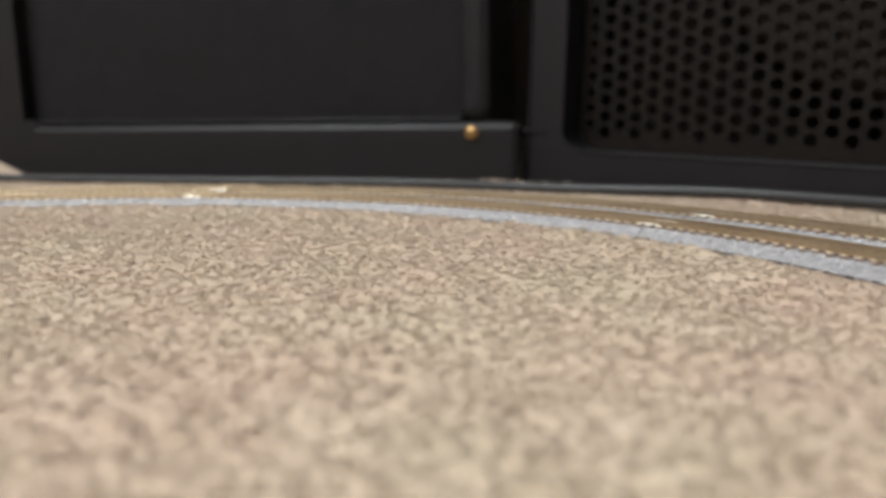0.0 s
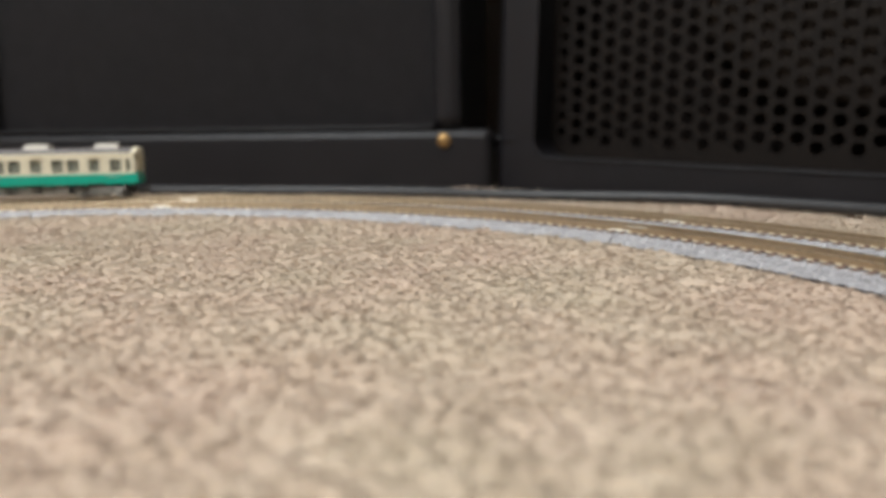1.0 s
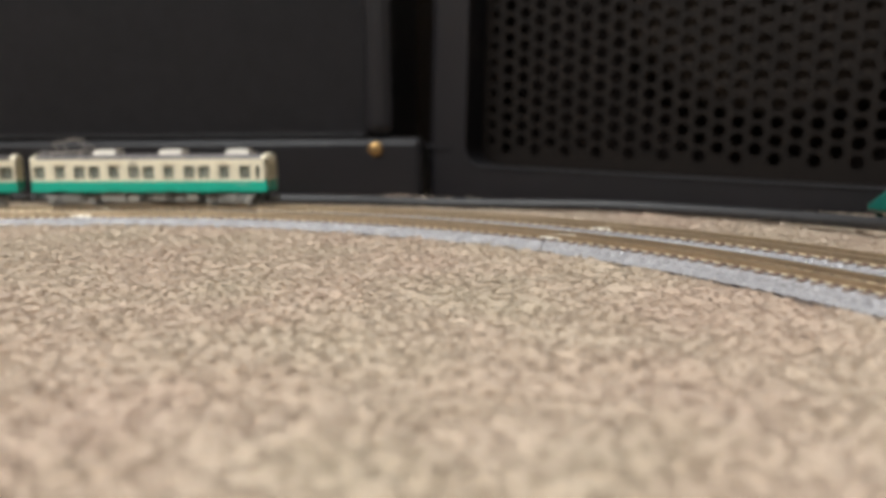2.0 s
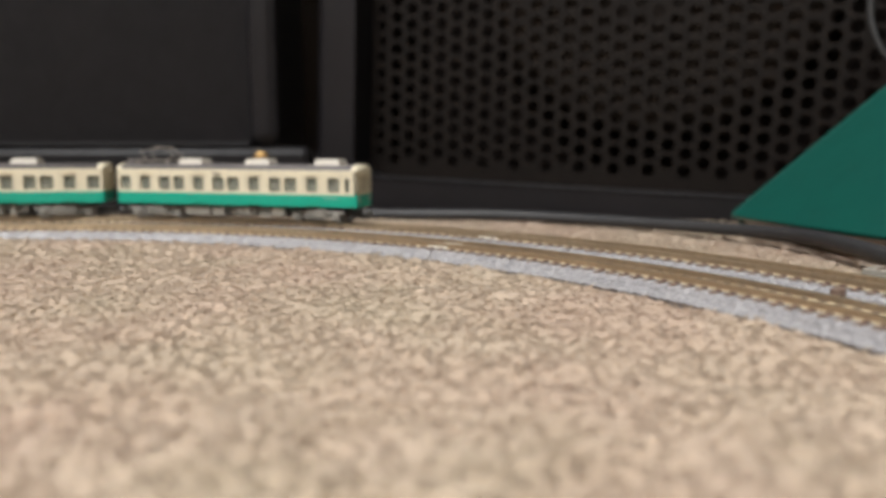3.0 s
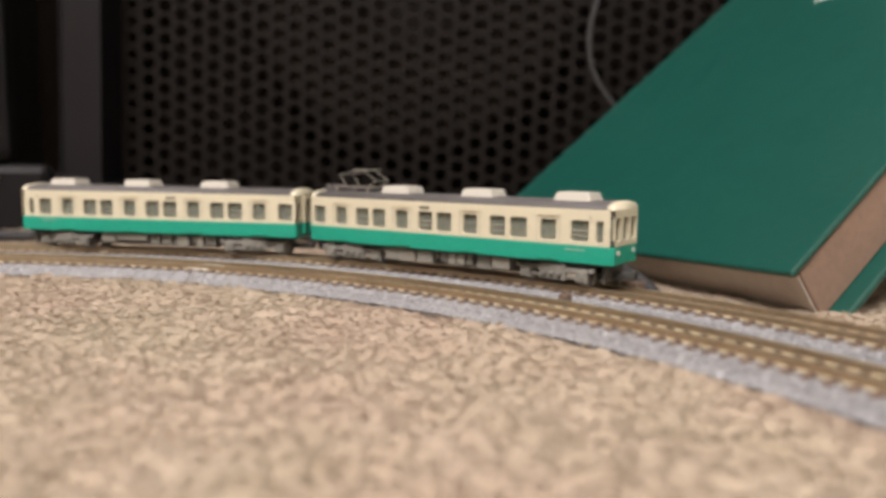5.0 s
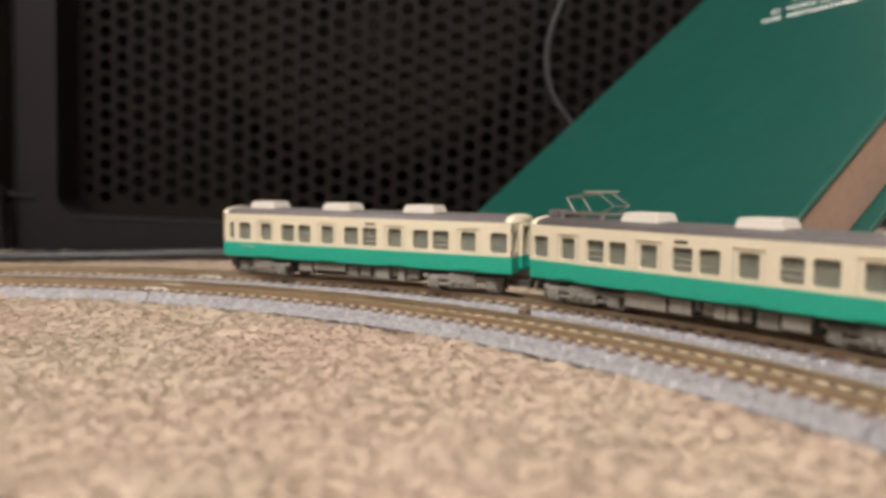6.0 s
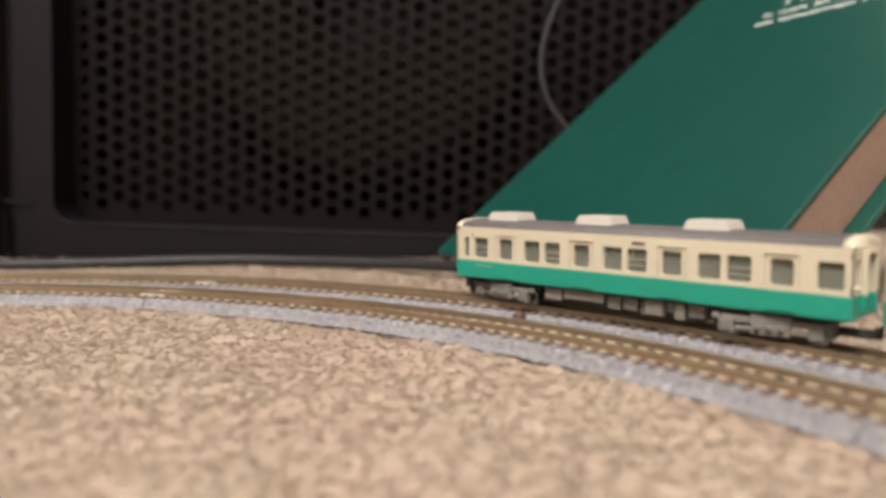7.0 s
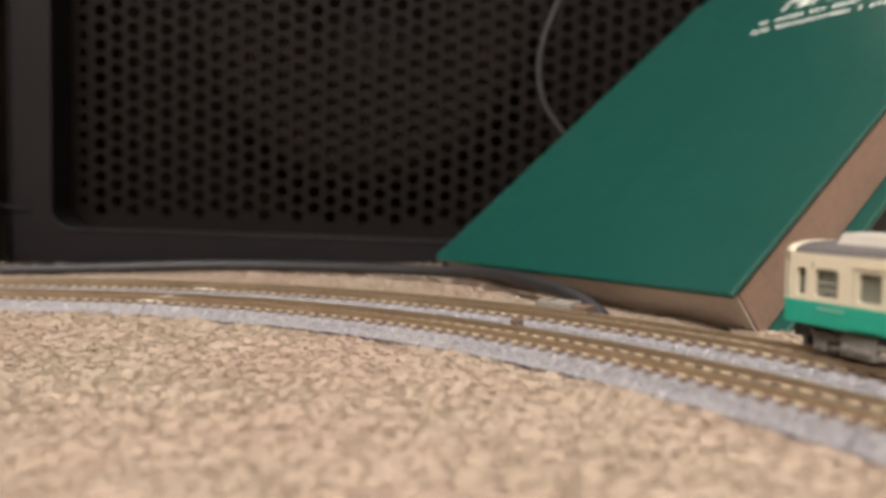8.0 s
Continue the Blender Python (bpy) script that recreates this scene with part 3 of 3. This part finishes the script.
def train_car(at, label, pantograph):
    """A car with its cab at +x; -y and +y sides alike. z = 0 is the carpet."""
    car = empty("model_train_car", at, label, "model train", "two-car model train")
    mm = 0.001
    wins = [(a * mm, b * mm, k) for a, b, k in WINDOWS]
    cuts = [-HL + 0.0004] + [(p[1] + q[0]) / 2 for p, q in zip(wins, wins[1:])] + [HL - 0.0012]
    for side in (-1, 1):
        def put(x, z, d, side=side):
            return (x, side * (HW - d), z)
        cells = []
        for (a, b, k), c0, c1 in zip(wins, cuts, cuts[1:]):
            cells.append((c0, c1, ZW, ZE, rounded_hole(a, b, 0.0200, 0.0262, 0.0007 if k != 3 else 0.0004, 5)))
        upper = link_data("upper_side", holed_cells(cells, 0.0009, put), M_CREAM, car, "cream upper side with window openings")
        lower = part("lower_side", boxes((-HL + 0.0002, HL - 0.0006, side * (HW + 0.00005), side * (HW - 0.0009), ZB, ZW - 0.00002), bevel=0.0002), M_GREEN, car, "bright green lower side")
        y = side * (HW + 0.0001)
        for a, b, k in wins:
            pane = part("window_pane", boxes((a - 0.0004, b + 0.0004, side * (HW - 0.0010), side * (HW - 0.0012), 0.0196, 0.0266)), M_GLASS, car)
            if k == 1:
                for z in (0.0214, 0.0230):
                    part("sash_bar", boxes((a, b, side * (HW - 0.00075), side * (HW - 0.00095), z, z + 0.0003)), M_SASH, pane)
            if k == 2:
                part("door_gutter", boxes((a - 0.0012, b + 0.0012, y, y + side * 0.0003, 0.0273, 0.0276)), M_CREAM, car)
                for x in (a - 0.0012, b + 0.0011):
                    part("door_seam", boxes((x, x + 0.0001, y - side * 0.0001, y + side * 0.00003, 0.0192, 0.0273)), M_SASH, car)
                part("door_step", boxes((a - 0.0010, b + 0.0010, y, y + side * 0.0003, ZB + 0.0008, ZB + 0.0011)), M_GREEN, car)
        part("destination_slot", boxes((4.6 * -mm - 0.0046, 4.6 * -mm - 0.0008, y - side * 0.0001, y + side * 0.00005, 0.0272, 0.0279), bevel=0.0), M_DARK, car)
        part("side_plate", boxes((0.0516, 0.0523, y - side * 0.0001, y + side * 0.00006, 0.0266, 0.0275)), M_SASH, car)
        part("number_plate", boxes((0.0440, 0.0505, y - side * 0.0001, y + side * 0.00005, 0.0172, 0.0178)), M_PLATE, car, "small pale green plate on the side")
    # roof
    prof = []
    for i in range(13):
        a = math.pi * i / 12
        prof.append((math.cos(a) * (HW - 0.0001), ZE + 0.0024 * math.sin(a) ** 0.75 if 0 < i < 12 else ZE))
    bm = bmesh.new()
    rings = []
    for x, k in ((-HL + 0.0014, 1.0), (HL - 0.0026, 1.0), (HL - 0.0012, 0.97)):
        rings.append([bm.verts.new((x, y * k, ZE + (z - ZE) * k)) for y, z in prof])
    for a, b in zip(rings, rings[1:]):
        for i in range(12):
            bm.faces.new((a[i], a[i + 1], b[i + 1], b[i]))
    for rg in (rings[0], rings[-1]):
        bm.faces.new(rg)
    part("roof", bm, M_ROOF, car, "dark grey curved roof", True)
    # ends: cab with three windows, gangway end with a doorway
    def end_wall(xf, sign, holes, name, label2):
        def put(y, z, d):
            return (xf - sign * d, y, z)
        edges = [-HW + 0.0001, -0.0031, 0.0031, HW - 0.0001]
        cells = []
        for y0, y1, h in zip(edges, edges[1:], holes):
            cells.append((y0, y1, ZW, ZE, rounded_hole(*h, 0.0005, 5) if h else None))
        w = link_data(name, holed_cells(cells, 0.0010, put), M_CREAM, car, label2)
        part("end_lower_panel", boxes((xf, xf - sign * 0.0010, -HW + 0.0001, HW - 0.0001, ZB, ZW - 0.0001), bevel=0.0002), M_GREEN, car)
        cap = bmesh.new()
        k = 1.02
        ra = [cap.verts.new((xf, y * 0.985, ZE + (z - ZE) * k * 0.93)) for y, z in prof]
        rb = [cap.verts.new((xf - sign * 0.0007, y * k, ZE + (z - ZE) * 1.04)) for y, z in prof]
        rc = [cap.verts.new((xf - sign * 0.0024, y * k, ZE + (z - ZE) * 1.05)) for y, z in prof]
        for p, q in ((ra, rb), (rb, rc)):
            for i in range(12):
                cap.faces.new((p[i], p[i + 1], q[i + 1], q[i]))
        cap.faces.new(ra)
        cap.faces.new(rc)
        part("end_dome", cap, M_CREAM, car, "cream rounded roof end", True)
        for h in holes:
            if h:
                part("window_pane", boxes((xf - sign * 0.0011, xf - sign * 0.0013, h[0] - 0.0003, h[1] + 0.0003, h[2] - 0.0003, h[3] + 0.0003)), M_GLASS, car)
        return w
    end_wall(HL, 1, [(-0.0080, -0.0040, 0.0204, 0.0272), (-0.0021, 0.0021, 0.0204, 0.0272), (0.0040, 0.0080, 0.0204, 0.0272)], "cab_front", "cream cab front with three windows")
    end_wall(-HL, -1, [(-0.0078, -0.0046, 0.0204, 0.0268), (-0.0024, 0.0024, 0.0192, 0.0276), (0.0046, 0.0078, 0.0204, 0.0268)], "gangway_end", "cream end wall with gangway door")
    for z0, z1, mat, top in ((0.0150, ZW - 0.00002, M_GREEN, []), (ZW, 0.0278, M_CREAM, [(-HL - 0.0012, -HL + 0.0002, -0.0034, 0.0034, 0.0278, 0.0287)])):
        part("gangway_frame", boxes((-HL - 0.0012, -HL + 0.0002, -0.0034, -0.0026, z0, z1), (-HL - 0.0012, -HL + 0.0002, 0.0026, 0.0034, z0, z1), *top), mat, car)
    for y in (-0.0062, 0.0062):
        bm = bmesh.new()
        wheel_shape(bm, (0, 0, 0), 0.0008, 0.0006)
        lamp = part("headlight", bm, M_AC, car)
        lamp.matrix_basis = pose(HL + 0.0001, y, 0.0170, 0, 0, 90)
    # roof units
    for x in (0.0437, 0.0101, -0.0234):
        bm = bmesh.new()
        lo = [bm.verts.new((sx * 0.0065, sy * 0.0052, 0.0304)) for sx, sy in ((-1, -1), (1, -1), (1, 1), (-1, 1))]
        hi = [bm.verts.new((sx * 0.0053, sy * 0.0043, 0.0341)) for sx, sy in ((-1, -1), (1, -1), (1, 1), (-1, 1))]
        bm.faces.new(lo)
        bm.faces.new(hi)
        for i in range(4):
            bm.faces.new((lo[i], lo[(i + 1) % 4], hi[(i + 1) % 4], hi[i]))
        bmesh.ops.bevel(bm, geom=list(bm.edges), offset=0.0003, segments=2, affect="EDGES")
        unit = part("roof_unit", bm, M_AC, car, "pale grey air-conditioning box")
        unit.location = (x, 0, 0)
    if pantograph:
        pg = empty_part("pantograph", car, (-0.0425, 0, 0))
        panto_parts(pg)
        for x0, x1, z in ((-0.0575, -0.0535, 0.0338), (-0.0530, -0.0500, 0.0335)):
            part("roof_box", boxes((x0, x1, -0.003, 0.003, 0.0318, z), bevel=0.0002), M_ROOF, car)
    # below the floor
    part("floor_plate", boxes((-HL + 0.002, HL - 0.002, -0.0078, 0.0078, 0.0128, 0.0140)), M_DARK, car)
    part("interior", boxes((-HL + 0.003, HL - 0.008, -0.0070, 0.0070, 0.0145, 0.0205), (-HL + 0.003, HL - 0.008, -0.0062, -0.0058, 0.0205, 0.0216), (-HL + 0.003, HL - 0.008, 0.0058, 0.0062, 0.0205, 0.0216)), M_INSIDE, car, "dull grey moulded interior")
    if pantograph:
        kit = [(-25.0, -12.2, 4.0, 1), (-11.2, -5.0, 3.9, 1), (-4.2, -2.6, 2.4, 0), (-2.0, 0.8, 3.2, 0), (1.4, 4.4, 3.6, 1), (4.9, 7.6, 3.6, 1), (8.2, 10.6, 3.4, 0), (12.0, 17.4, 4.2, 0), (18.2, 24.6, 3.6, 1)]
    else:
        kit = [(-25.0, -20.6, 3.4, 0), (-19.9, -17.2, 4.3, 1), (-16.7, -14.6, 2.8, 0), (-13.8, -8.6, 4.0, 1), (-8.0, -7.2, 4.4, 0), (-6.2, -1.8, 3.6, 0), (-0.8, 3.2, 3.9, 0), (4.2, 17.6, 2.6, 1), (18.4, 24.4, 3.4, 1)]
    for side in (-1, 1):
        for a, b, deep, pale in kit:
            out = 0.0078 if pale else 0.0072
            part("equipment_box", boxes((a * mm, b * mm, side * 0.0050, side * out, 0.0128 - deep * mm, 0.0128), bevel=0.0003), M_CONNECT if pale else M_UNDER, car)
    part("ballast_weight", boxes((-0.024, 0.026, -0.0045, 0.0045, 0.0084, 0.0127)), M_DARK, car)
    for bx in (-0.0405, 0.0405):
        bogie(car, bx)
    for s in (-1, 1):
        part("coupler", boxes((s * (HL - 0.005), s * (HL + 0.0036), -0.0011, 0.0011, 0.0088, 0.0108), (s * (HL + 0.0022), s * (HL + 0.0036), -0.0019, 0.0011, 0.0090, 0.0116), bevel=0.0002), M_DARK, car)
    part("skirt_pilot", boxes((HL - 0.0046, HL - 0.0032, -0.0066, 0.0066, 0.0078, 0.0128), bevel=0.0003), M_DARK, car)
    return car


def empty_part(name, parent, place):
    bm = boxes((-0.0090, 0.0085, -0.0050, -0.0044, 0.0328, 0.0334), (-0.0090, 0.0085, 0.0044, 0.0050, 0.0328, 0.0334), (-0.0080, -0.0072, -0.005, 0.005, 0.0326, 0.0332), (0.0066, 0.0074, -0.005, 0.005, 0.0326, 0.0332), bevel=0.00015)
    for x in (-0.0076, 0.0070):
        for y in (-0.0047, 0.0047):
            wheel_shape(bm, (x, y, 0.0322), 0.0006, 0.0014, "Z", 8)
    ob = part(name, bm, M_PANTO, parent, "half-raised metal diamond pantograph")
    ob.location = place
    return ob


def panto_parts(pg):
    """Diamond frame, half raised: knees at both ends, the shoes across the top."""
    for y in (-0.0036, 0.0036):
        for a, b, nm in (((-0.0040, y, 0.0334), (-0.0074, y, 0.0377), "lower_arm"), ((0.0056, y, 0.0334), (0.0100, y, 0.0356), "lower_arm"), ((-0.0074, y, 0.0377), (0.0018, y * 0.8, 0.0393), "upper_arm"), ((0.0100, y, 0.0356), (0.0036, y * 0.8, 0.0393), "upper_arm")):
            bm = bmesh.new()
            rod(bm, a, b, 0.0002)
            part(nm, bm, M_PANTO, pg)
    for x, z in ((-0.0074, 0.0377), (0.0100, 0.0356)):
        bm = bmesh.new()
        rod(bm, (x, -0.0036, z), (x, 0.0036, z), 0.0002)
        part("cross_tube", bm, M_PANTO, pg)
    bm = boxes((0.0014, 0.0019, -0.0066, 0.0066, 0.0393, 0.0397), (0.0035, 0.0040, -0.0066, 0.0066, 0.0393, 0.0397), (0.0014, 0.0040, -0.0032, -0.0027, 0.0391, 0.0394), (0.0014, 0.0040, 0.0027, 0.0032, 0.0391, 0.0394), bevel=0.0001)
    part("contact_shoe", bm, M_JOINER, pg, "bright metal contact shoe")


def bogie(car, bx):
    turn = math.degrees(math.asin(bx / R_FAR))
    bm = boxes((-0.0120, 0.0120, -0.0030, 0.0030, 0.0085, 0.0118), bevel=0.0003)
    bg = part("bogie", bm, M_DARK, car)
    bg.matrix_basis = pose(bx, 0, 0.0014, 0, 0, -turn)
    for side in (-1, 1):
        y0, y1 = side * 0.0064, side * 0.0078
        bm = boxes((-0.0115, 0.0115, y0, y1, 0.0088, 0.0104), (-0.0045, 0.0045, y0, y1 + side * 0.0004, 0.0064, 0.0112), (-0.0118, -0.0082, y0, y1 + side * 0.0005, 0.0062, 0.0098), (0.0082, 0.0118, y0, y1 + side * 0.0005, 0.0062, 0.0098),
                   (-0.0082, -0.0045, y0, y1, 0.0070, 0.0080), (0.0045, 0.0082, y0, y1, 0.0070, 0.0080), (-0.0137, -0.0118, y0, y1, 0.0092, 0.0106), (0.0118, 0.0137, y0, y1, 0.0092, 0.0106), bevel=0.0003)
        for x in (-0.0026, 0.0, 0.0026):
            wheel_shape(bm, (x, y1 + side * 0.0006, 0.0084), 0.0009, 0.0008, "Z", 8)
        for x in (-0.0100, 0.0100):
            wheel_shape(bm, (x, y1 + side * 0.0006, 0.0078), 0.0011, 0.0006, "Y", 10)
        part("side_frame", bm, M_UNDER, bg, "grey moulded bogie side frame")
    for x in (-0.0100, 0.0100):
        bm = bmesh.new()
        for side in (-1, 1):
            wheel_shape(bm, (x, side * 0.0046, 0.0072), 0.0023, 0.0014, "Y", 20)
            wheel_shape(bm, (x, side * 0.0038, 0.0072), 0.0027, 0.0004, "Y", 20)
        rod(bm, (x, -0.0060, 0.0072), (x, 0.0060, 0.0072), 0.0007, 8)
        part("wheelset", bm, M_PANTO, bg)


RUN = math.sqrt(R_FAR ** 2 - 0.04 ** 2)
GAP = math.degrees(0.12804 / R_FAR)


def car_pose(degrees, flip):
    a = radians(degrees)
    return pose(RUN * math.sin(a), RUN * math.cos(a), 0, 0, 0, -degrees + (180 if flip else 0))


# the leading car's place round the circle, seconds and degrees
RUN_TIMES = [0.0, 1.0, 2.5, 3.0, 3.5, 4.0, 4.5, 6.0, 6.5, 7.0, 7.5, 8.0]
RUN_ANGLES = [-64.1, -44.7, -15.77, -6.42, 3.36, 12.65, 21.84, 49.97, 59.25, 67.95, 77.30, 86.76]


def lead_angle(t):
    return float(np.interp(t, RUN_TIMES, RUN_ANGLES))


front_car = train_car(car_pose(lead_angle(0), False), "cream and green model railcar with pantograph and pale roof boxes", True)
rear_car = train_car(car_pose(lead_angle(0) - GAP, True), "cream and green trailing model railcar with three pale roof boxes", False)


def motions():
    for car, back, flip in ((front_car, 0.0, False), (rear_car, GAP, True)):
        walk(car, [(k * 0.5, car_pose(lead_angle(k * 0.5) - back, flip)) for k in range(17)])


motions()
